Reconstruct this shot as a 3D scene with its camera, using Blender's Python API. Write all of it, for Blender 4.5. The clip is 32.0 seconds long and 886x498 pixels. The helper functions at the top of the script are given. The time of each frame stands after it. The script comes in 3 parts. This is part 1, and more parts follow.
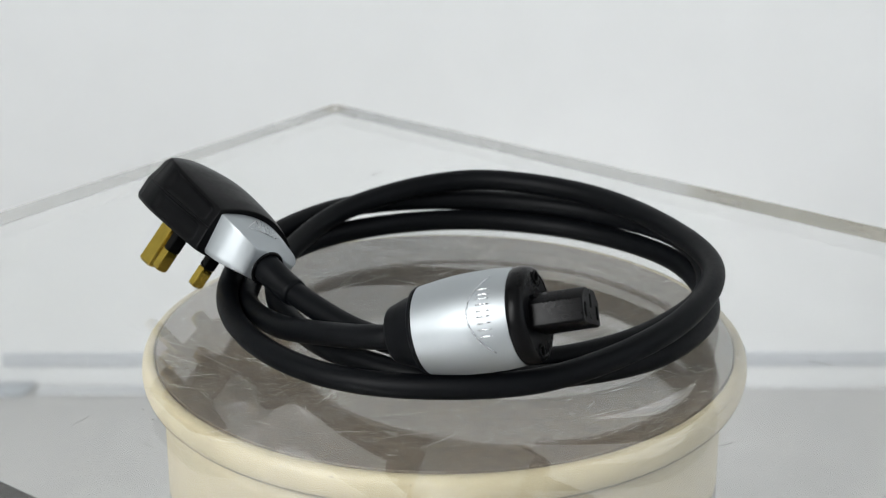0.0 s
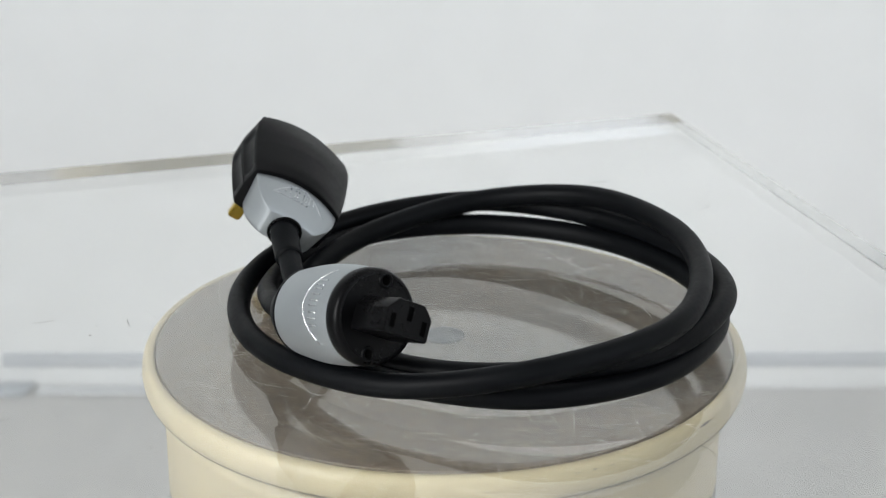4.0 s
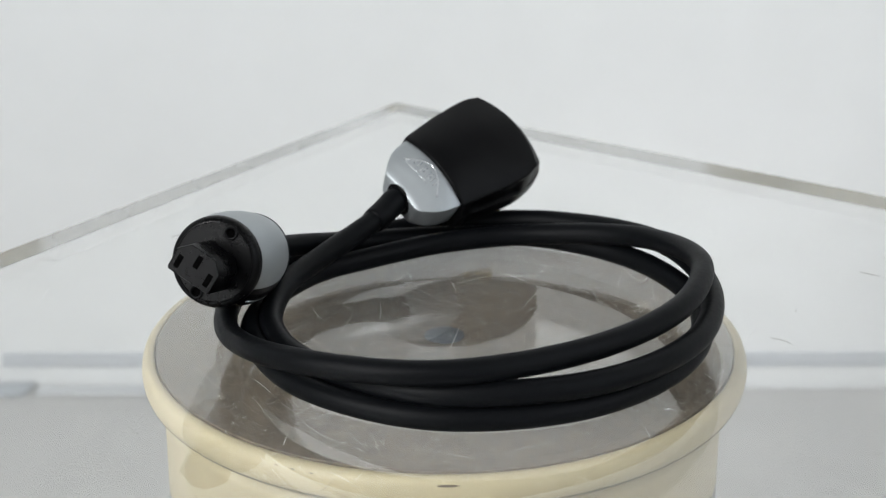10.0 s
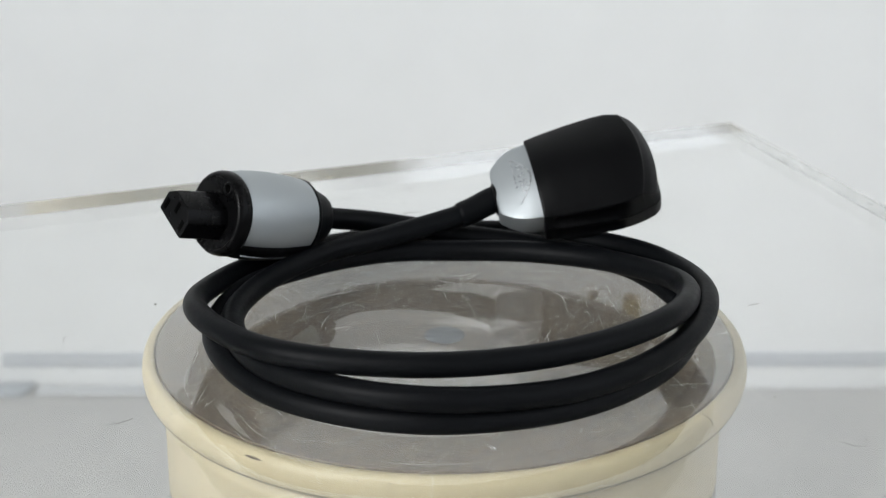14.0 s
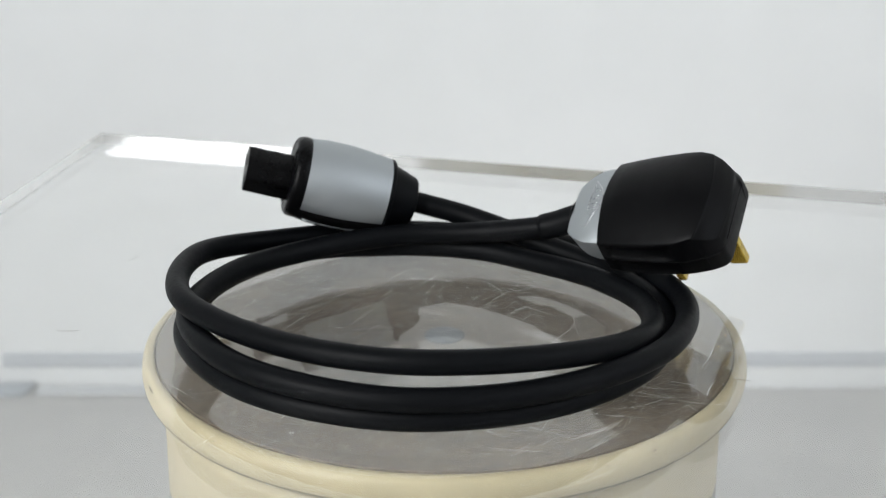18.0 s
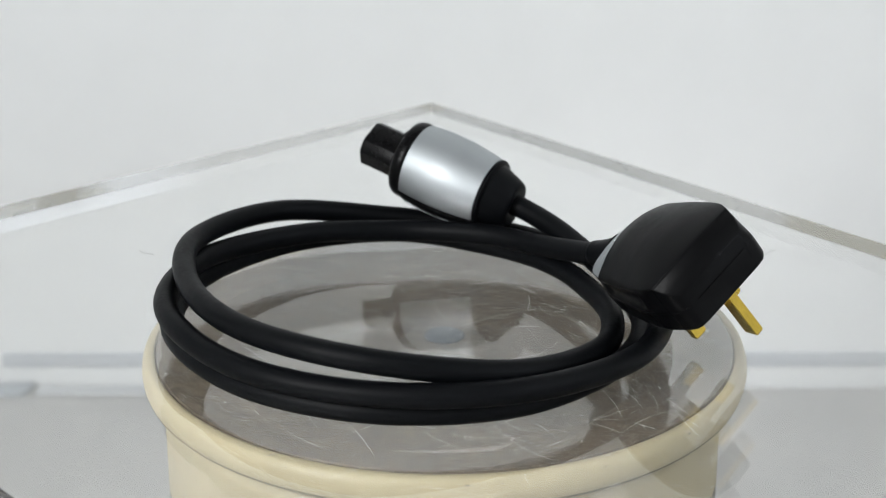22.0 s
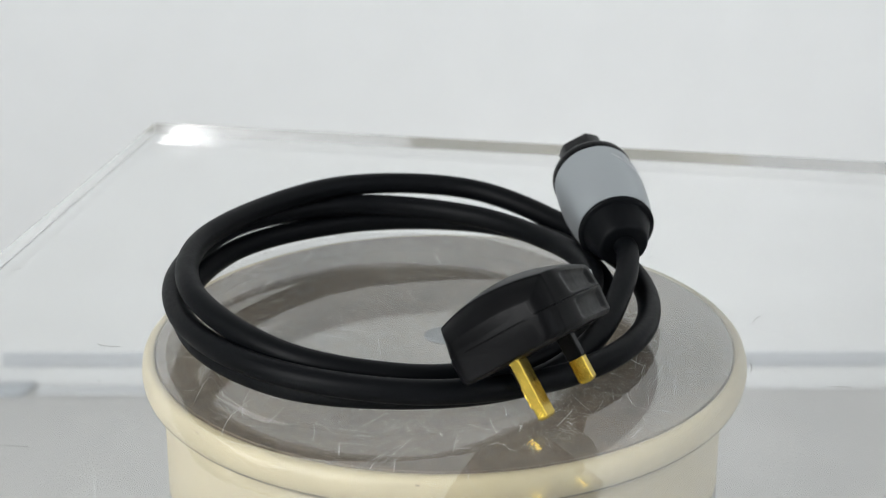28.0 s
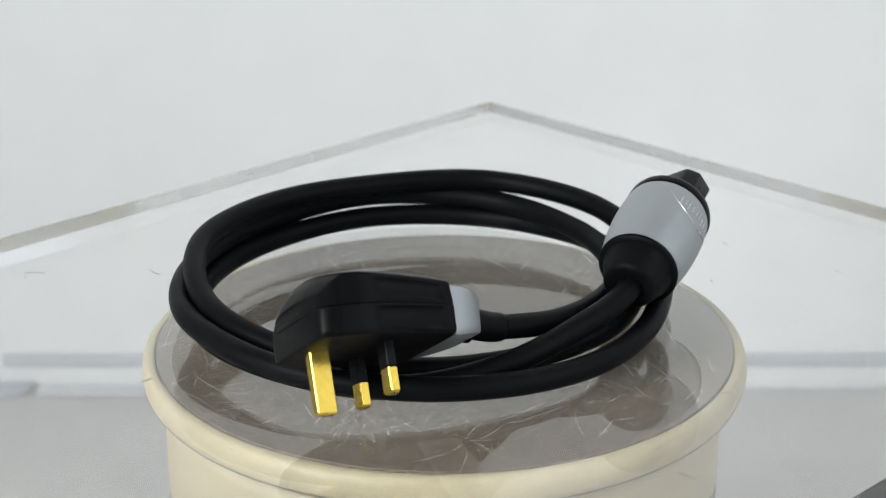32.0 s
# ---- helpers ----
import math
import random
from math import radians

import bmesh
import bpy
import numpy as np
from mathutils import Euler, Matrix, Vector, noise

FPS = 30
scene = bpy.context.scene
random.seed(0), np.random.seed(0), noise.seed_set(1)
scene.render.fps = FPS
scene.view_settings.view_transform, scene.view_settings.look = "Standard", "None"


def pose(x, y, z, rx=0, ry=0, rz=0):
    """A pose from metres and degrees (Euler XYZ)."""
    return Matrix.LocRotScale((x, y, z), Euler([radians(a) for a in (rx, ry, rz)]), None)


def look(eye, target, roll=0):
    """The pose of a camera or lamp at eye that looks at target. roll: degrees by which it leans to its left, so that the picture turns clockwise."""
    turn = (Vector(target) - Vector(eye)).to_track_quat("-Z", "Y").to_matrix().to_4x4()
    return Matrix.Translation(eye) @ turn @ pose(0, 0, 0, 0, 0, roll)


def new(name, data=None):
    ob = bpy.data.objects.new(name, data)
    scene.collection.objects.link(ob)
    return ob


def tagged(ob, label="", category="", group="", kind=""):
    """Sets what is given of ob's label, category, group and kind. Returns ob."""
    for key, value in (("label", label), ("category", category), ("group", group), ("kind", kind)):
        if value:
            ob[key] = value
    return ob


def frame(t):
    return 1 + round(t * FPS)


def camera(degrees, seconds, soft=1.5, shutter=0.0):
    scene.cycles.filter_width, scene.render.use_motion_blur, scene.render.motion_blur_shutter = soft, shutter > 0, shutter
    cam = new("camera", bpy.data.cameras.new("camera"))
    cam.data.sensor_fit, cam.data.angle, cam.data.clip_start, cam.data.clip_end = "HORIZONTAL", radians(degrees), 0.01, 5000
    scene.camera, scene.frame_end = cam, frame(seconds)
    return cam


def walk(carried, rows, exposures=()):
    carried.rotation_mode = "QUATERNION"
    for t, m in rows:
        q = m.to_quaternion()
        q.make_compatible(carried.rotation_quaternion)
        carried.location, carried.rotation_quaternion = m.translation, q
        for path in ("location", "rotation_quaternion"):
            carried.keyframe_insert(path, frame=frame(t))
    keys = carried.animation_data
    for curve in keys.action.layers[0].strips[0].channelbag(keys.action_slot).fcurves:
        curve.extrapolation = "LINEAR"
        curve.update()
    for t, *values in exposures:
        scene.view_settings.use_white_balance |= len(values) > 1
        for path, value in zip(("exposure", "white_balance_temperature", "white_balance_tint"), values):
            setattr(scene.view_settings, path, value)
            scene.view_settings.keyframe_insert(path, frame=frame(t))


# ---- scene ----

# ---- camera: fixed on a stand, looking down on the turntable ----
cam = camera(27.76, 32.0, soft=1.1)
cam.data.dof.use_dof, cam.data.dof.focus_distance, cam.data.dof.aperture_fstop = True, 0.71, 13.0
EYE = (0.0, -0.7068, 0.2943)
CAM_POSE = pose(*EYE, 0, 0, 0.07) @ pose(0, 0, 0, 69.52, 0, 0) @ pose(0, 0, 0, 0, 0, -0.07)
walk(cam, [(0.0, CAM_POSE), (32.0, CAM_POSE)])
SPIN = 8.649          # degrees a second, clockwise from above
AXIS = -0.0003        # x of the axis on which the turntable spins

# ---- light: daylight through two windows of a white room ----
world = bpy.data.worlds.new("daylight")
scene.world = world
world.use_nodes = True
wn = world.node_tree.nodes
sky = wn.new("ShaderNodeTexSky")
sky.sky_type, sky.sun_disc = "NISHITA", False
sky.sun_elevation, sky.sun_rotation = radians(38), radians(-120)
wn["Background"].inputs["Strength"].default_value = 0.12
world.node_tree.links.new(sky.outputs[0], wn["Background"].inputs["Color"])
scene.view_settings.exposure = 0.0


def window_lamp(name, eye, target, w, h, watts, colour):
    data = bpy.data.lights.new(name, "AREA")
    data.shape, data.size, data.size_y, data.energy, data.color = "RECTANGLE", w, h, watts, colour
    ob = new(name, data)
    ob.matrix_world = look(eye, target)
    return ob


window_lamp("window_light_west", (-1.33, -1.45, 1.05), (0, -1.45, 0.95), 0.84, 1.4, 63, (0.985, 0.995, 0.995))
window_lamp("window_light_east", (1.33, -0.97, 1.05), (0, -0.97, 0.95), 1.5, 1.4, 10.5, (0.965, 0.985, 1.0))


# ---- materials ----
def material(name, colour, rough, metal=0.0, noise_scale=40.0, vary=0.06, bump=0.0, bump_scale=300.0, rough_vary=0.08, coat=0.0,
             spec=0.5):
    """A surface with two scales of variation in colour and gloss and a fine relief."""
    m = bpy.data.materials.new(name)
    m.use_nodes = True
    nt = m.node_tree
    n, b = nt.nodes, nt.nodes["Principled BSDF"]
    b.inputs["Metallic"].default_value = metal
    b.inputs["Coat Weight"].default_value = coat
    b.inputs["Specular IOR Level"].default_value = spec
    tc = n.new("ShaderNodeTexCoord")
    big, small = n.new("ShaderNodeTexNoise"), n.new("ShaderNodeTexNoise")
    big.inputs["Scale"].default_value, small.inputs["Scale"].default_value = noise_scale, noise_scale * 9
    big.inputs["Detail"].default_value = small.inputs["Detail"].default_value = 5
    mix = n.new("ShaderNodeMath")
    mix.operation = "ADD"
    nt.links.new(tc.outputs["Object"], big.inputs["Vector"])
    nt.links.new(tc.outputs["Object"], small.inputs["Vector"])
    nt.links.new(big.outputs["Fac"], mix.inputs[0])
    nt.links.new(small.outputs["Fac"], mix.inputs[1])
    for socket, lo, hi in (("Base Color", 1 - vary, 1 + vary), ("Roughness", rough - rough_vary, rough + rough_vary)):
        r = n.new("ShaderNodeMapRange")
        r.inputs["From Min"].default_value, r.inputs["From Max"].default_value = 0.6, 1.4
        r.inputs["To Min"].default_value, r.inputs["To Max"].default_value = lo, hi
        nt.links.new(mix.outputs[0], r.inputs["Value"])
        if socket == "Roughness":
            nt.links.new(r.outputs[0], b.inputs[socket])
        else:
            v = n.new("ShaderNodeVectorMath")
            v.operation = "SCALE"
            v.inputs[0].default_value = colour
            nt.links.new(r.outputs[0], v.inputs["Scale"])
            nt.links.new(v.outputs[0], b.inputs[socket])
    if bump:
        f, bp = n.new("ShaderNodeTexNoise"), n.new("ShaderNodeBump")
        f.inputs["Scale"].default_value, f.inputs["Detail"].default_value = bump_scale, 4
        bp.inputs["Strength"].default_value, bp.inputs["Distance"].default_value = bump, 0.0004
        nt.links.new(tc.outputs["Object"], f.inputs["Vector"])
        nt.links.new(f.outputs["Fac"], bp.inputs["Height"])
        nt.links.new(bp.outputs[0], b.inputs["Normal"])
    return m


def acrylic(name, rough, dust):
    """Clear plastic with a thin uneven film of dust."""
    m = bpy.data.materials.new(name)
    m.use_nodes = True
    nt = m.node_tree
    n, b = nt.nodes, nt.nodes["Principled BSDF"]
    b.inputs["Base Color"].default_value = (0.985, 0.992, 0.985, 1)
    b.inputs["Transmission Weight"].default_value = 1.0
    b.inputs["IOR"].default_value = 1.5
    b.inputs["Roughness"].default_value = rough
    film, mix, r, cloud = n.new("ShaderNodeBsdfDiffuse"), n.new("ShaderNodeMixShader"), n.new("ShaderNodeMapRange"), n.new("ShaderNodeTexNoise")
    film.inputs["Color"].default_value = (0.78, 0.78, 0.76, 1)
    tc = n.new("ShaderNodeTexCoord")
    cloud.inputs["Scale"].default_value, cloud.inputs["Detail"].default_value = 14, 8
    r.inputs["From Min"].default_value, r.inputs["From Max"].default_value = 0.35, 0.7
    r.inputs["To Min"].default_value, r.inputs["To Max"].default_value = dust * 0.35, dust * 1.7
    nt.links.new(tc.outputs["Object"], cloud.inputs["Vector"])
    nt.links.new(cloud.outputs["Fac"], r.inputs["Value"])
    nt.links.new(r.outputs[0], mix.inputs["Fac"])
    nt.links.new(b.outputs[0], mix.inputs[1])
    nt.links.new(film.outputs[0], mix.inputs[2])
    nt.links.new(mix.outputs[0], n["Material Output"].inputs["Surface"])
    return m


def platter_cover():
    """Dull brown-grey cover, worn and mottled with streaky grain."""
    m = material("brown_grey_platter_cover", (0.124, 0.098, 0.068), 0.5, noise_scale=26, vary=0.26, coat=0.85, spec=0.3)
    nt = m.node_tree
    n, b = nt.nodes, nt.nodes["Principled BSDF"]
    b.inputs["Coat Roughness"].default_value = 0.06
    b.inputs["Coat IOR"].default_value = 1.72
    tc, mp, grain, r, mx = (n.new("ShaderNode" + k) for k in ("TexCoord", "Mapping", "TexNoise", "MapRange", "VectorMath"))
    mp.inputs["Scale"].default_value = (1.0, 1.7, 1.0)
    grain.inputs["Scale"].default_value, grain.inputs["Detail"].default_value, grain.inputs["Roughness"].default_value = 150, 8, 0.8
    r.inputs["From Min"].default_value, r.inputs["From Max"].default_value = 0.36, 0.66
    r.inputs["To Min"].default_value, r.inputs["To Max"].default_value = 0.6, 1.4
    nt.links.new(tc.outputs["Object"], mp.inputs["Vector"])
    nt.links.new(mp.outputs[0], grain.inputs["Vector"])
    nt.links.new(grain.outputs["Fac"], r.inputs["Value"])
    old = b.inputs["Base Color"].links[0].from_socket
    mx.operation = "SCALE"
    nt.links.new(old, mx.inputs[0])
    nt.links.new(r.outputs[0], mx.inputs["Scale"])
    nt.links.new(mx.outputs[0], b.inputs["Base Color"])
    return m


WALL = material("white_wall_paint", (0.80, 0.812, 0.812), 0.75, noise_scale=3, vary=0.02, bump=0.15, bump_scale=500)
TABLE = material("pale_grey_tabletop", (0.465, 0.455, 0.435), 0.45, noise_scale=7, vary=0.13, bump=0.05)
DIM = material("dull_grey_paint", (0.36, 0.36, 0.365), 0.8, noise_scale=3, vary=0.03, bump=0.15, bump_scale=500)
GREYBAND = material("grey_trim_strip", (0.47, 0.495, 0.53), 0.5, noise_scale=14, vary=0.05)
CREAM = material("cream_plastic", (0.408, 0.354, 0.226), 0.5, noise_scale=12, vary=0.09, bump=0.015, bump_scale=200)
DISC = platter_cover()
RUBBER = material("matt_black_cable_rubber", (0.0027, 0.0032, 0.0040), 0.47, noise_scale=60, vary=0.15, bump=0.1, bump_scale=900, spec=0.085)
BLACK = material("black_moulded_plastic", (0.0025, 0.0026, 0.003), 0.38, noise_scale=50, vary=0.12, bump=0.06, bump_scale=1200, spec=0.09)
GLOSS = material("smooth_black_plastic", (0.0025, 0.0025, 0.0028), 0.3, noise_scale=50, vary=0.12, spec=0.10)
SILVER = material("satin_silver_paint", (0.40, 0.426, 0.44), 0.52, metal=0.92, noise_scale=80, vary=0.04, bump=0.06, bump_scale=2500)
BRIGHT = material("bright_raised_chrome", (0.56, 0.575, 0.585), 0.28, metal=1.0, noise_scale=80, vary=0.03)
BRASS = material("gold_plated_brass", (0.56, 0.40, 0.07), 0.2, metal=1.0, noise_scale=160, vary=0.2, bump=0.06, bump_scale=900)
# near-black for the plug seam; in slots and screw recesses it paints the shade
DARK = material("recess_shade_and_seam_black", (0.0012, 0.0012, 0.0012), 0.8, spec=0.02)
ACRYLIC = acrylic("clear_acrylic", 0.0, 0.034)
EDGE = acrylic("sawn_acrylic_edge", 0.09, 0.05)
PAD = material("bluish_grey_pad", (0.34, 0.375, 0.41), 0.6, noise_scale=30, vary=0.08)
# pale colour that paints a blurred reflection on the tabletop
REFLECTION = material("pale_bluish_reflection", (0.56, 0.575, 0.59), 0.7, noise_scale=40, vary=0.08)
# dark brown that paints the shade in the gap under the rim
GAP_SHADE = material("gap_shade_line", (0.165, 0.145, 0.095), 0.7, noise_scale=60, vary=0.4)
PRINT = material("faded_grey_print", (0.27, 0.26, 0.23), 0.6, noise_scale=200, vary=0.2)
SPOT = material("bluish_grey_spot", (0.05, 0.062, 0.076), 0.5, noise_scale=90, vary=0.2)
SCUFF = material("dark_scuff", (0.085, 0.065, 0.045), 0.6, noise_scale=200, vary=0.3)
HAIR = material("grey_dust_fibre", (0.20, 0.19, 0.175), 0.8, noise_scale=300, vary=0.2)
SCRATCH = material("white_scratched_acrylic", (0.84, 0.85, 0.84), 0.5, noise_scale=300, vary=0.1)


# ---- building helpers ----
def part(name, bm, mat, parent=None, label="", smooth=True):
    """Links a bmesh as one mesh object under a thing or a part."""
    me = bpy.data.meshes.new(name)
    bmesh.ops.recalc_face_normals(bm, faces=bm.faces)
    bm.to_mesh(me)
    bm.free()
    me.materials.append(mat)
    if smooth:
        me.shade_smooth()
    ob = new(name, me)
    if parent is not None:
        ob.parent = parent
    if label:
        ob["label"] = label
    return ob


def sharp(ob, angle=35):
    """Smooth shading that keeps edges sharper than the angle."""
    ob.data.set_sharp_from_angle(angle=radians(angle))
    return ob


def box(bm, x0, y0, z0, x1, y1, z1, m=None):
    mat = Matrix.Translation(((x0 + x1) / 2, (y0 + y1) / 2, (z0 + z1) / 2)) @ Matrix.Diagonal((x1 - x0, y1 - y0, z1 - z0, 1))
    return bmesh.ops.create_cube(bm, size=1, matrix=(m or Matrix()) @ mat)["verts"]


def bevelled_box(x0, y0, z0, x1, y1, z1, r, m=None, segments=2):
    bm = bmesh.new()
    box(bm, x0, y0, z0, x1, y1, z1)
    bmesh.ops.bevel(bm, geom=bm.edges[:], offset=r, segments=segments, affect="EDGES", profile=0.5)
    if m is not None:
        bm.transform(m)
    return bm


def lathe(profile, steps=96, m=None):
    """Turns a profile of (radius, z) about the z axis; a radius of 0 closes it."""
    bm = bmesh.new()
    rings = []
    for r, z in profile:
        if r < 1e-7:
            rings.append([bm.verts.new((0, 0, z))])
        else:
            rings.append([bm.verts.new((r * math.cos(a), r * math.sin(a), z)) for a in (2 * math.pi * k / steps for k in range(steps))])
    for a, b in zip(rings, rings[1:]):
        for k in range(steps):
            q = [a[k % len(a)], a[(k + 1) % len(a)], b[(k + 1) % len(b)], b[k % len(b)]]
            q = list(dict.fromkeys(q))
            if len(q) > 2:
                bm.faces.new(q)
    if m is not None:
        bm.transform(m)
    return bm


def loft(sections, cap=True):
    """Joins closed outlines of equal count, each a list of points."""
    bm = bmesh.new()
    rings = [[bm.verts.new(p) for p in s] for s in sections]
    k = len(rings[0])
    for a, b in zip(rings, rings[1:]):
        for i in range(k):
            bm.faces.new((a[i], a[(i + 1) % k], b[(i + 1) % k], b[i]))
    if cap:
        bm.faces.new(rings[0])
        bm.faces.new(rings[-1])
    return bm


def spline(points, per=12):
    """A smooth curve (Catmull-Rom) through the points."""
    p = [Vector(q) for q in points]
    p = [2 * p[0] - p[1], *p, 2 * p[-1] - p[-2]]
    out = []
    for i in range(1, len(p) - 2):
        a, b, c, d = p[i - 1:i + 3]
        for k in range(per):
            t = k / per
            out.append(0.5 * (2 * b + (c - a) * t + (2 * a - 5 * b + 4 * c - d) * t * t + (3 * b - a - 3 * c + d) * t ** 3))
    out.append(p[-2])
    return out


def tube(path, radii, sides=20):
    """Sweeps a circle along a path without twist."""
    sections = []
    up = Vector((0, 0, 1))
    for i, q in enumerate(path):
        d = (path[min(i + 1, len(path) - 1)] - path[max(i - 1, 0)]).normalized()
        side = d.cross(up).normalized()
        nrm = side.cross(d)
        r = radii[i] if isinstance(radii, list) else radii
        sections.append([q + r * (math.cos(a) * side + math.sin(a) * nrm) for a in (2 * math.pi * k / sides for k in range(sides))])
    return loft(sections)


def empty(name, m=None):
    ob = new(name)
    ob.empty_display_size = 0.02
    if m is not None:
        ob.matrix_world = m
    return ob


# ---- the room: backdrop wall, table, windows ----
T = 0.0257           # thickness of the acrylic plate; its top is z = 0
TABLE_Z = -0.2944
WALL_Y = 0.53
SIDE = 1.35
BACK = -3.0
TOP = 2.3
FLOOR = -1.05
WINDOWS = {"west": (-1.45, 0.42), "east": (-0.97, 0.75)}   # middle and half width along the side walls
SILL, HEAD = 0.35, 1.75


def room():
    bm = bmesh.new()
    box(bm, -SIDE, WALL_Y, FLOOR, SIDE, WALL_Y + 0.12, TOP)
    tagged(part("wall_north", bm, WALL, smooth=False), "plain matt white painted wall behind the table", "wall", kind="structure")
    for name, x in (("west", -SIDE - 0.12), ("east", SIDE)):
        cy, hw = WINDOWS[name]
        bm = bmesh.new()
        box(bm, x, BACK, FLOOR, x + 0.12, cy - hw, TOP)
        box(bm, x, cy + hw, FLOOR, x + 0.12, max(WALL_Y + 0.12, cy + hw + 0.02), TOP)
        box(bm, x, cy - hw, FLOOR, x + 0.12, cy + hw, SILL)
        box(bm, x, cy - hw, HEAD, x + 0.12, cy + hw, TOP)
        tagged(part("wall_" + name, bm, WALL, smooth=False), "matt white wall with a window opening", "wall", kind="structure")
    for name, where in (("wall_south", (-SIDE, BACK - 0.12, FLOOR, SIDE, BACK, TOP)), ("ceiling", (-SIDE, BACK - 0.12, TOP, SIDE, WALL_Y + 0.12, TOP + 0.1)),
                        ("floor", (-SIDE, BACK - 0.12, FLOOR - 0.1, SIDE, WALL_Y + 0.12, FLOOR))):
        bm = bmesh.new()
        box(bm, *where)
        tagged(part(name, bm, TABLE if name == "floor" else DIM, smooth=False), "plain " + name.replace("_south", "") + " of the room, dull grey", name.split("_")[0],
               kind="structure")


room()


def table():
    """White table against the wall, with a raised white ledge and a grey strip along its far edge."""
    root = tagged(empty("table", pose(0, 0, FLOOR)), "pale grey-white table pushed against the wall", "table")
    h = TABLE_Z - FLOOR
    part("tabletop", bevelled_box(-0.9, -0.62, h - 0.03, 0.9, WALL_Y - 0.004, h, 0.003), TABLE, root)
    for x in (-0.85, 0.85):
        for y in (-0.57, WALL_Y - 0.06):
            part("leg", bevelled_box(x - 0.025, y - 0.025, 0, x + 0.025, y + 0.025, h - 0.03, 0.003), TABLE, root)
    return root


table()


def strip():
    bm = bevelled_box(-0.333, WALL_Y - 0.003, TABLE_Z + 0.016, 0.336, WALL_Y - 0.0004, TABLE_Z + 0.0272, 0.0008)
    tagged(part("trim", bm, GREYBAND), "flat grey strip along the foot of the white wall", "trim", kind="structure")


strip()


def pad():
    bm = bmesh.new()
    vs = [bm.verts.new(q) for q in ((-0.7, WALL_Y - 0.022, 0), (-0.3165, WALL_Y - 0.0225, 0), (-0.3095, WALL_Y - 0.004, 0), (-0.7, WALL_Y - 0.004, 0))]
    f = bm.faces.new(vs)
    up = bmesh.ops.extrude_face_region(bm, geom=[f])["geom"]
    bmesh.ops.translate(bm, verts=[v for v in up if isinstance(v, bmesh.types.BMVert)], vec=(0, 0, 0.004))
    bmesh.ops.bevel(bm, geom=bm.edges[:], offset=0.0003, segments=1, affect="EDGES")
    bm.transform(pose(0, 0, TABLE_Z + 0.0004))
    tagged(part("flat_pad", bm, PAD), "flat bluish grey pad lying on the table against the wall", "pad")


pad()


def reflection_strip():
    # added flat strip, stands in for the wall's reflection in the tabletop
    bm = bevelled_box(-0.306, WALL_Y - 0.019, TABLE_Z + 0.0004, 0.02, WALL_Y - 0.004, TABLE_Z + 0.0016, 0.0003)
    tagged(part("reflection_strip", bm, REFLECTION), "thin pale bluish strip added as the table's blurred reflection by the wall", "paper strip")


reflection_strip()


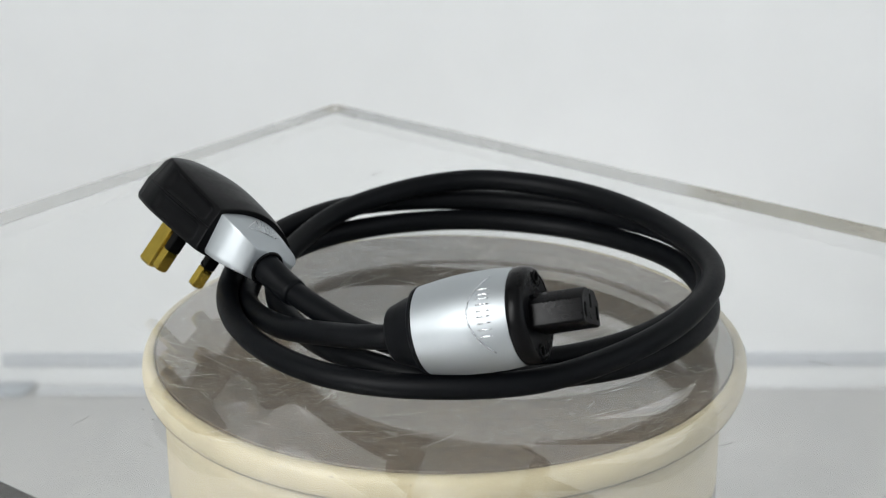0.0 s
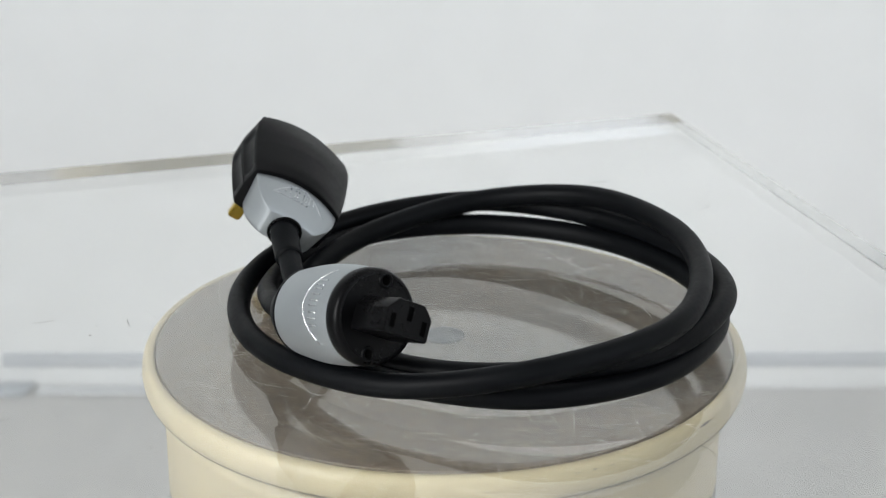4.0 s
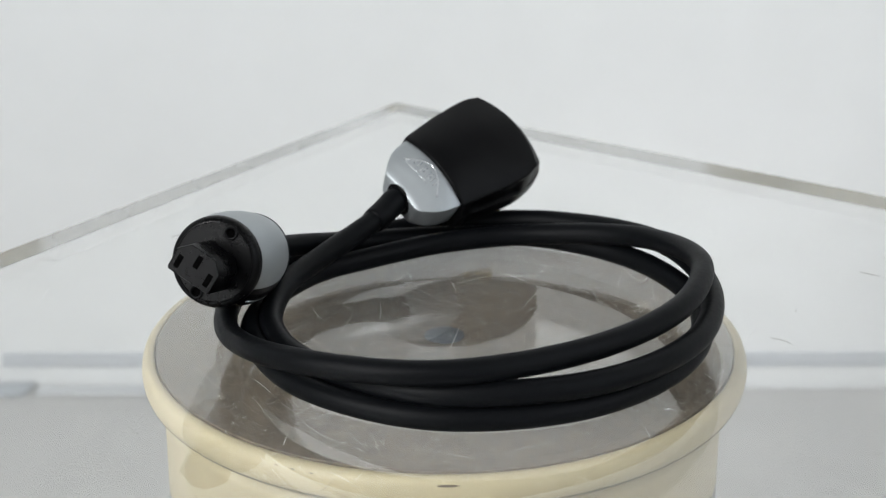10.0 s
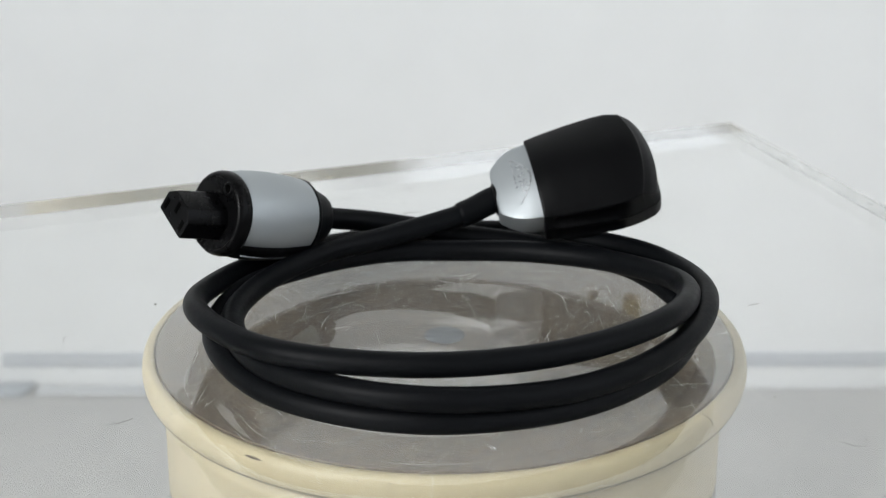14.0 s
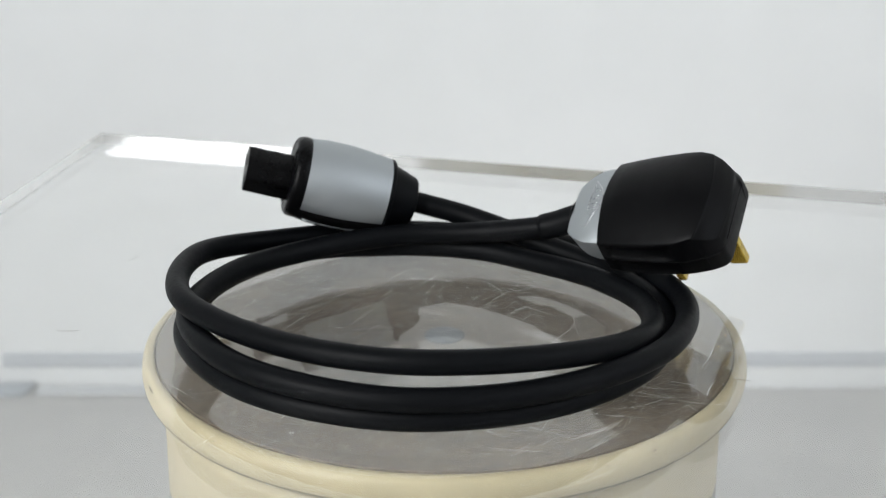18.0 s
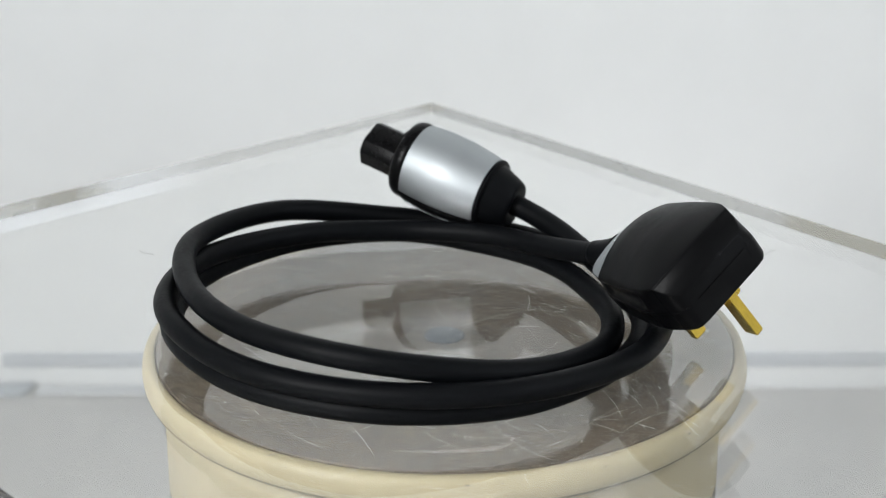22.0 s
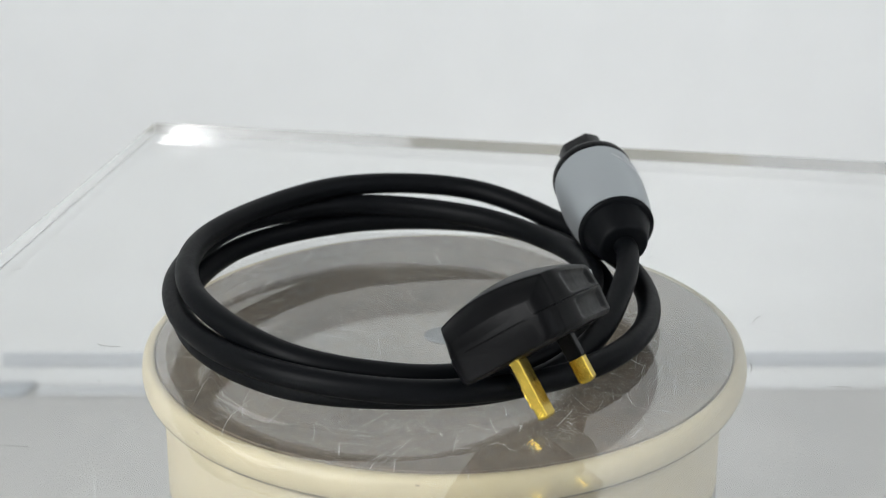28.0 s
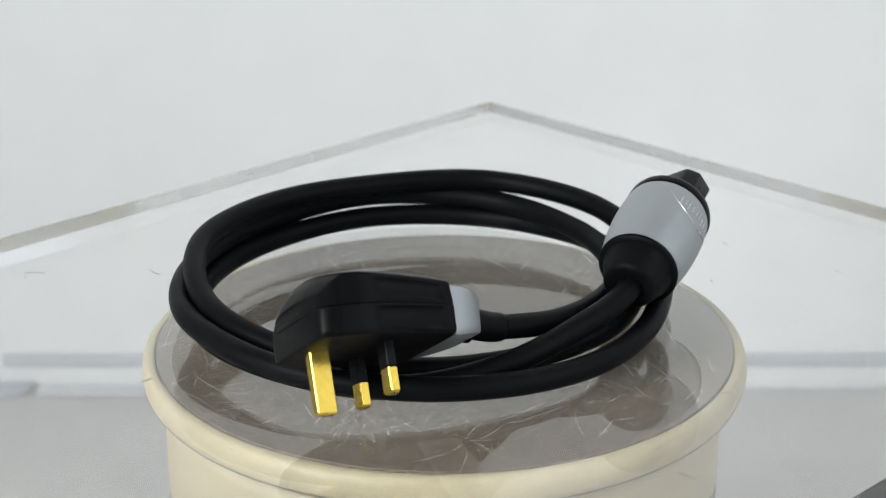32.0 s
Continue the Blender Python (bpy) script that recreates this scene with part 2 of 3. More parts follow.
# ---- turntable ----
def turntable():
    root = tagged(empty("turntable", pose(AXIS, 0, TABLE_Z)), "cream plastic round motorised turntable drum on the table", "turntable")
    z = -TABLE_Z - T
    part("base", lathe([(0, 0), (0.1152, 0), (0.1186, 0.003), (0.1193, z - 0.0245), (0.1191, z - 0.0169), (0, z - 0.0169)], 128, pose(-0.0008, 0, 0)), CREAM, root, "cream plastic drum")
    z -= 0.0001      # the sheet rests on the spindle cap
    disc = [(0, z - 0.0131), (0.1215, z - 0.0131), (0.1224, z - 0.0121), (0.1227, z - 0.0020), (0.1223, z - 0.0008), (0, z - 0.0006)]
    platter = part("platter", lathe(disc, 128), DISC, root, "brown-grey platter top under the acrylic sheet")
    sharp(platter)
    rim = [(0.1229, z - 0.0071), (0.1229, z - 0.0020), (0.1232, z - 0.0014), (0.1240, z - 0.0012), (0.1256, z - 0.0014), (0.1266, z - 0.0019), (0.1276, z - 0.0031), (0.1283, z - 0.0053),
           (0.1285, z - 0.0079), (0.1281, z - 0.0107), (0.1272, z - 0.0127), (0.1262, z - 0.0135), (0.1251, z - 0.0133), (0.1233, z - 0.0121), (0.1229, z - 0.0071)]
    part("rim", lathe(rim, 128), CREAM, platter, "rounded cream plastic rim")
    # solid dark ring added where the gap below the rim is in shade
    part("gap_shade_ring", lathe([(0.1252, z - 0.0130), (0.12755, z - 0.01235), (0.12725, z - 0.0130), (0.1265, z - 0.0138), (0.1252, z - 0.0139)], 128), GAP_SHADE, platter, "thin dark ring painted as the shade in the gap under the rim")
    part("spindle_cap", lathe([(0, z), (0.0082, z), (0.0086, z - 0.0003), (0.0086, z - 0.0008)], 48), SPOT, platter, "flat bluish cap of the spindle that carries the sheet")
    rng = random.Random(4)
    for k in range(30):
        a, r = rng.uniform(0, 6.283), rng.uniform(0.00008, 0.00022)
        long = rng.uniform(1, 4.0)
        if k == 0:
            a, r, long = radians(-3), 0.00036, 7.0      # a longer chip
        m = Matrix.Translation((0.1279 * math.cos(a), 0.1279 * math.sin(a), z - 0.0036)) @ Matrix.Rotation(a, 4, "Z") @ pose(0, 0, 0, 0, 62, 0)
        part("scuff", lathe([(0, 0.0001), (r, 0.0001), (r * 1.6, -0.0002)], 10, m @ Matrix.Diagonal((1, long, 1, 1))), SCUFF, platter, "small brown scuff on the rim")
    # faint printed strokes on the drum
    for a0, n, drop in ((193.0, 4, 0.0585), (340.0, 7, 0.0540)):
        for k in range(n):
            a = radians(a0 + k * 1.0 + rng.uniform(-0.3, 0.3))
            hgt = rng.uniform(0.006, 0.016)
            tilt = rng.uniform(-12, 12)
            m = Matrix.Translation((0.1194 * math.cos(a) - 0.0008, 0.1194 * math.sin(a), z - drop - rng.uniform(0, 0.004))) @ Matrix.Rotation(a, 4, "Z") @ pose(0, 0, 0, tilt, 0, 0)
            part("print_stroke", bevelled_box(-0.0002, -0.0002, -hgt, 0.0002, 0.0002, 0.0, 0.00008, m, 1), PRINT, root, "thin grey printed stroke")
    return root, platter


TURNTABLE, PLATTER = turntable()


def plate():
    bm = bevelled_box(-0.2160, -0.2557, -T, 0.2160, 0.2557, 0, 0.0004, segments=2)
    bm.transform(pose(0.0005, 0.0022, 0, 0, 0, 51.61))
    ob = part("acrylic_plate", bm, ACRYLIC, smooth=False)
    ob.data.materials.append(EDGE)
    for f in ob.data.polygons:
        f.material_index = int(abs(f.normal.z) < 0.3)
    ob.visible_shadow = False
    tagged(ob, "large clear acrylic sheet, scratched and dusty, resting on the turntable", "acrylic sheet")
    # hairline scratches and dust in its top face
    rng = random.Random(11)
    verts, faces = [], []

    def stroke(x, y, h, length, w, bend, wiggle=0.0, n=7):
        base = len(verts)
        for i in range(n + 1):
            q = h + bend * i / n + wiggle * math.sin(2.3 * i + h)
            ww = w * math.sin(math.pi * (i + 0.35) / (n + 0.7))
            verts.extend([(x - ww * math.sin(q), y + ww * math.cos(q), 0.00006), (x + ww * math.sin(q), y - ww * math.cos(q), 0.00006)])
            x, y = x + length / n * math.cos(q), y + length / n * math.sin(q)
        faces.extend([(base + 2 * i, base + 2 * i + 1, base + 2 * i + 3, base + 2 * i + 2) for i in range(n)])

    spread = lambda far: (0.13 * math.sqrt(rng.uniform(0.01, 1)) if not far else rng.uniform(0.13, 0.2), rng.uniform(0, 6.283))
    for k in range(1500):                                   # fine short hairlines, mostly in two directions of wiping
        r, a = spread(k % 6 == 0)
        h = rng.choice((0.55, 0.7, 2.2, 2.9)) + rng.gauss(0, 0.3)
        stroke(r * math.cos(a), r * math.sin(a), h, rng.uniform(0.001, 0.006), rng.uniform(0.00002, 0.00005), rng.uniform(-0.4, 0.4))
    for k in range(230):                                    # long shallow arcs
        r, a = spread(k % 5 == 0)
        h = rng.choice((0.55, 0.7, 2.2, 2.9)) + rng.gauss(0, 0.25)
        stroke(r * math.cos(a), r * math.sin(a), h, rng.uniform(0.008, 0.034), rng.uniform(0.00002, 0.00005), rng.uniform(-0.6, 0.6), n=10)
    for k in range(210):                                    # bright little nicks and crumbs
        r, a = spread(False)
        stroke(r * math.cos(a), r * math.sin(a), rng.uniform(0, 6.283), rng.uniform(0.0008, 0.0028), rng.uniform(0.00004, 0.00009), rng.uniform(-1.4, 1.4), 0.5)
    for k in range(44):                                     # deeper scratches
        r, a = spread(False)
        stroke(r * math.cos(a), r * math.sin(a), rng.choice((0.6, 2.5)) + rng.gauss(0, 0.3), rng.uniform(0.006, 0.024), rng.uniform(0.000035, 0.00007), rng.uniform(-0.5, 0.5), 0.06, 12)
    for k in range(26):                                     # rubbed patches of fine strokes
        r, a = spread(False)
        h = rng.uniform(0, 3.14)
        for j in range(14):
            x, y = r * math.cos(a) + rng.gauss(0, 0.004), r * math.sin(a) + rng.gauss(0, 0.004)
            stroke(x, y, h + rng.gauss(0, 0.5), rng.uniform(0.001, 0.007), rng.uniform(0.000014, 0.000036), rng.uniform(-0.8, 0.8))
    me = bpy.data.meshes.new("scratched_haze")
    me.from_pydata(verts, [], faces)
    me.materials.append(SCRATCH)
    sc = new("scratched_haze", me)
    sc.parent = ob
    sc.visible_shadow = False
    tagged(sc, "fine white hairline scratches in the acrylic", kind="stuff")
    for k in range(16):
        r, a = 0.2 * math.sqrt(rng.uniform(0.1, 1)), rng.uniform(0, 6.283)
        m = Matrix.Translation((r * math.cos(a), r * math.sin(a), 0.0001)) @ Matrix.Rotation(rng.uniform(0, 3), 4, "Z")
        q = rng.uniform(0.00015, 0.00033)
        part("dust_speck", lathe([(0, 0.00018), (q * 0.7, 0.00012), (q, 0)], 7, m @ Matrix.Diagonal((rng.uniform(1, 2.2), 1, 1, 1))), SCUFF, ob, "dark speck of dust")
    for k in range(15):
        r, a, h = 0.215 * math.sqrt(rng.uniform(0.25, 1)), rng.uniform(0, 6.283), rng.uniform(0, 6.283)
        bend, run = rng.uniform(-1.6, 1.6), rng.uniform(0.004, 0.011)
        x, y, pts = r * math.cos(a), r * math.sin(a), []
        for i in range(9):
            pts.append(Vector((x, y, 0.00016)))
            q = h + bend * i / 8
            x, y = x + run / 8 * math.cos(q), y + run / 8 * math.sin(q)
        part("dust_hair", tube(pts, rng.uniform(0.00006, 0.00012), 6), HAIR, ob, "thin greyish hair of dust")
    return ob


PLATE = plate()

# ---- power cable ----
R_CORD = 0.0049
CABLE = tagged(empty("power_cable"), "coiled black mains power cable with silver-collared plug and connector", "power cable")

# pose of the plug: x towards its cord, z away from the pins, on the base face midway between the two short pins
PLUG = Matrix(((0.5906, 0.5804, 0.5606, -0.1045), (-0.7842, 0.5767, 0.2291, 0.0150), (-0.1904, -0.5749, 0.7958, 0.0281), (0, 0, 0, 1)))
# pose of the connector: z along its axis from the boot to the socket, y towards the earth slot
CONN = Matrix(((0.3773, -0.0830, 0.9224, -0.0193), (0.8030, 0.5255, -0.2812, -0.0776), (-0.4614, 0.8467, 0.2649, 0.0243), (0, 0, 0, 1)))


def cyl(u, r, z):
    return (r * math.cos(radians(u)), r * math.sin(radians(u)), z)


# radius and height (mm) of the cord round the coil, every 30 degrees from 205 on, three turns and more
COIL_R = [67.2, 62.2, 67.7, 79.5, 94.0, 110.1, 117.7, 115.4, 112.0, 110.1, 102.1, 93.2, 88.3, 86.7, 89.4, 97.7, 108.5, 112.6, 107.5, 107.6, 107.6, 101.0, 85.8, 72.1,
          65.1, 67.4, 75.2, 87.8, 101.7, 111.5, 115.3, 112.3, 108.0, 102.6, 93.8, 85.2, 75.7, 75.4]
COIL_Z = [22.4, 16.0, 14.0, 11.5, 13.4, 15.7, 16.9, 14.9, 14.8, 15.1, 12.2, 9.2, 7.5, 6.5, 8.6, 12.2, 21.3, 24.9, 25.6, 26.7, 26.0, 18.4, 11.0, 7.5,
          6.0, 6.4, 6.3, 8.2, 7.3, 6.4, 6.7, 5.9, 5.9, 5.8, 6.4, 5.4, 10.1, 18.5]


def cord():
    mm = 0.001
    pts = [PLUG @ Vector((0.036, 0, 0.0102)), PLUG @ Vector((0.0445, 0, 0.0102))]
    pts += [Vector(cyl(205.3 + 30 * k, r * mm, max((z - 0.7) * mm, R_CORD + 0.0001))) for k, (r, z) in enumerate(zip(COIL_R, COIL_Z))]
    pts += [CONN @ Vector((0, 0, -0.006)), CONN @ Vector((0, 0, 0.004))]
    path = spline(pts, 14)
    part("cord", tube(path, R_CORD, 28), RUBBER, CABLE, "smooth matt black rubber cord coiled three times")
    # sleeve that guards the bend at the plug
    n = next(i for i, q in enumerate(path) if (q - pts[1]).length < 1e-6)
    seg, run = [path[n]], 0.0
    while run < 0.017:
        n += 1
        run += (path[n] - seg[-1]).length
        seg.append(path[n])
    seg.insert(0, path[0])
    part("strain_relief", tube(seg, [0.0062 - 0.0004 * i / len(seg) for i in range(len(seg) - 1)] + [0.0056], 28), RUBBER, CABLE, "thicker black rubber sleeve at the plug")


cord()


def plug_section(x, hw, z0, z1, z2, seam=True):
    """Outline across the plug: base at z0, side walls to z1, crown at z2 in mm; two shallow finger recesses in each side."""
    mid = 11.2 if seam else z0 + (z1 - z0) * 0.55
    notch = min(0.5, hw * 0.03) if seam else 0.0
    ramp = lambda v: max(0.0, min(1.0, v)) ** 2 * (3 - 2 * max(0.0, min(1.0, v)))
    d = 1.35 * ramp((x + 11.0) / 4.0) * ramp((22.0 - x) / 4.0) if seam else 0.0
    half = [(hw * 0.80, z0), (hw * 0.95, z0 + 0.3), (hw * 0.985, z0 + 1.2), (hw, z0 + 1.8), (hw - 0.5 * d, z0 + 2.6), (hw - d, z0 + 3.6),
            (hw - d, mid - 2.3), (hw - 0.5 * d, mid - 1.4), (hw, mid - 0.8)]
    half += [(hw, mid - 0.3), (hw - notch, mid - 0.15), (hw - notch, mid + 0.15), (hw, mid + 0.3)]
    half += [(hw, mid + 0.8), (hw - 0.5 * d, mid + 1.4), (hw - d, mid + 2.3), (hw - d, z1 - 3.0), (hw - 0.5 * d, z1 - 2.1), (hw, z1 - 1.4), (hw, z1 - 0.4), (hw * 0.994, z1 - 0.05), (hw * 0.975, z1 + 0.05 * (z2 - z1))]
    half += [(hw * f, z1 + (z2 - z1) * (1 - f * f)) for f in (0.88, 0.76, 0.62, 0.46, 0.3, 0.15)]
    if seam:      # the body is widest at the seam
        half = [(y * (1 - 0.03 * max(0.0, mid - z) / (mid - z0) - 0.035 * min(1.0, max(0.0, z - mid) / (z1 - mid))) * 1.01, z) for y, z in half]
    else:         # the collar narrows towards its base
        half = [(y * (1 - 0.15 * max(0.0, z1 - z) / (z1 - z0)) * 1.01, z) for y, z in half]
    slope = lambda z: 1.6 * ramp((-14.0 - x) / 18.0) * max(0.0, z - mid) / (z2 - mid)
    pts = half + [(0, z2)] + [(-y, z) for y, z in reversed(half)]
    bow = lambda y, z: 4.5 * ramp((-12.0 - x) / 11.0) * ramp((z - 6.0) / 12.0) * ((y / 23.0) ** 2 - 0.45)      # the nose is rounded in plan
    return [PLUG @ Vector(((x + slope(z) + bow(y, z)) * 0.001, y * 0.001, z * 0.001)) for y, z in pts]


def interpolate(rows, steps):
    """Rows of numbers at growing first values, filled in smoothly."""
    out = []
    for i in range(len(rows) - 1):
        a, b, c, d = rows[max(i - 1, 0)], rows[i], rows[i + 1], rows[min(i + 2, len(rows) - 1)]
        for k in range(steps):
            t = k / steps
            out.append([0.5 * (2 * q + (r - o) * t + (2 * o - 5 * q + 4 * r - s) * t * t + (3 * q - o - 3 * r + s) * t ** 3) for o, q, r, s in zip(a, b, c, d)])
    out.append(list(rows[-1]))
    return out


def pin(name, x, y, lx, ly, top, tip, mat, parent, label):
    """A plug pin with a chamfered tip, in mm of the plug's space."""
    rows = [(top, 1, 1), (tip + 1.1, 1, 1), (tip + 0.35, 0.86, 0.8), (tip, 0.66, 0.55)]
    c = 0.35
    sections = []
    for z, fx, fy in rows:
        hx, hy = lx / 2 * fx, ly / 2 * fy
        o = [(hx, hy - c), (hx - c, hy), (-hx + c, hy), (-hx, hy - c), (-hx, -hy + c), (-hx + c, -hy), (hx - c, -hy), (hx, -hy + c)]
        sections.append([PLUG @ Vector(((x + u) * 0.001, (y + v) * 0.001, z * 0.001)) for u, v in o])
    return sharp(part(name, loft(sections), mat, parent, label), 25)


def raised_bar(points, r, mat, parent, name, label=""):
    return part(name, tube([Vector(q) for q in points], r, 8), mat, parent, label)


def plug():
    rows = [(-30.2, 16.6, 1.4, 16.4, 17.2), (-29.9, 18.4, 0.9, 17.0, 18.0), (-28.8, 20.2, 0.5, 18.5, 19.8), (-26.6, 21.9, 0.2, 20.8, 22.7), (-23.6, 23.0, 0.1, 22.7, 25.6),
            (-22.2, 23.5, 0.1, 23.4, 26.6), (-15.0, 25.0, 0, 23.2, 27.9), (-8.0, 25.5, 0, 22.7, 28.7), (0.5, 25.2, 0, 22.0, 28.8), (5.0, 24.9, 0, 21.7, 28.6),
            (14.0, 24.0, 0, 21.0, 28.1), (18.5, 23.4, 0, 20.6, 27.7), (22.0, 22.9, 0, 20.3, 27.0), (24.4, 22.6, 0.1, 20.0, 26.4), (24.9, 22.2, 0.4, 19.7, 25.9)]
    body = part("plug_body", loft([plug_section(*r) for r in interpolate(rows, 5)]), BLACK, CABLE, "black moulded three-pin plug body in two halves")
    sharp(body, 38)
    part("seam_line", bevelled_box(-0.00012, -0.0136, -0.00010, 0.00012, 0.0136, 0.00010, 0.00004, PLUG @ pose(-0.0302, 0, 0.0112), 1), DARK, body, "fine dark seam between the two halves")
    part("slot_mark", bevelled_box(-0.0006, -0.0036, 0.0254, 0.0006, 0.0036, 0.0270, 0.0002, PLUG @ pose(0.0200, 0, 0)), BLACK, body, "small dark slot in the top")
    # silver collar at the cord end
    rows = [(23.6, 20.6, 0.9, 18.9, 24.2), (25.0, 20.5, 0.9, 18.9, 24.0), (29.4, 20.0, 1.1, 18.7, 22.9), (33.0, 19.2, 1.5, 18.3, 21.5), (36.2, 17.8, 2.0, 17.8, 20.3),
            (39.2, 15.8, 2.6, 17.1, 19.0), (41.6, 13.6, 3.1, 16.5, 18.0), (43.0, 12.0, 3.5, 16.0, 17.2), (43.6, 10.6, 4.0, 15.6, 16.6)]
    collar = part("collar", loft([plug_section(*r, seam=False) for r in interpolate(rows, 3)]), SILVER, CABLE, "satin silver collar with a raised emblem")
    sharp(collar, 40)
    ring = lathe([(0.0063, -0.001), (0.0072, -0.001), (0.0078, 0.0), (0.0070, 0.0008), (0.0063, 0.0004)], 32, PLUG @ Matrix.Translation((0.0435, 0, 0.0102)) @ pose(0, 0, 0, 0, 90, 0))
    part("cord_ring", ring, GLOSS, collar, "black ring round the cord")
    # emblem: crescent outline and plain strokes, no letters
    top = lambda x, y: 18.6 + (22.5 - 18.6) * (1 - (y / 19.6) ** 2) - (x - 30) * 0.32 + 0.12
    at = lambda x, y: PLUG @ Vector((x * 0.001, y * 0.001, top(x, y) * 0.001))
    raised_bar([at(33.4 - 7.0 * math.sin(math.pi * k / 14), -12.5 + 25 * k / 14) for k in range(15)], 0.00026, BRIGHT, collar, "emblem_arc", "raised bright arc")
    raised_bar([at(33.4 + 0.15 * math.sin(math.pi * k / 8), -12.5 + 17 * k / 8) for k in range(9)], 0.00022, BRIGHT, collar, "emblem_line", "raised bright line")
    for y in (-7.4, -5.2, -2.6, -1.2, 1.4, 3.0, 4.6, 6.8):
        raised_bar([at(28.6, y), at(30.3, y), at(31.9, y)], 0.00024, BRIGHT, collar, "emblem_stroke", "raised bright stroke")
    # pins
    pin("earth_pin", -22.2, 0, 8.0, 4.0, 1.0, -23.4, BRASS, body, "long gold-plated brass earth pin")
    for y in (-11.1, 11.1):
        sleeve = pin("pin_sleeve", 0, y, 4.0, 6.35, 1.0, -9.8, GLOSS, body, "black insulating sleeve")
        pin("pin", 0, y, 3.8, 6.15, -9.5, -19.0, BRASS, sleeve, "short gold-plated brass pin")


plug()


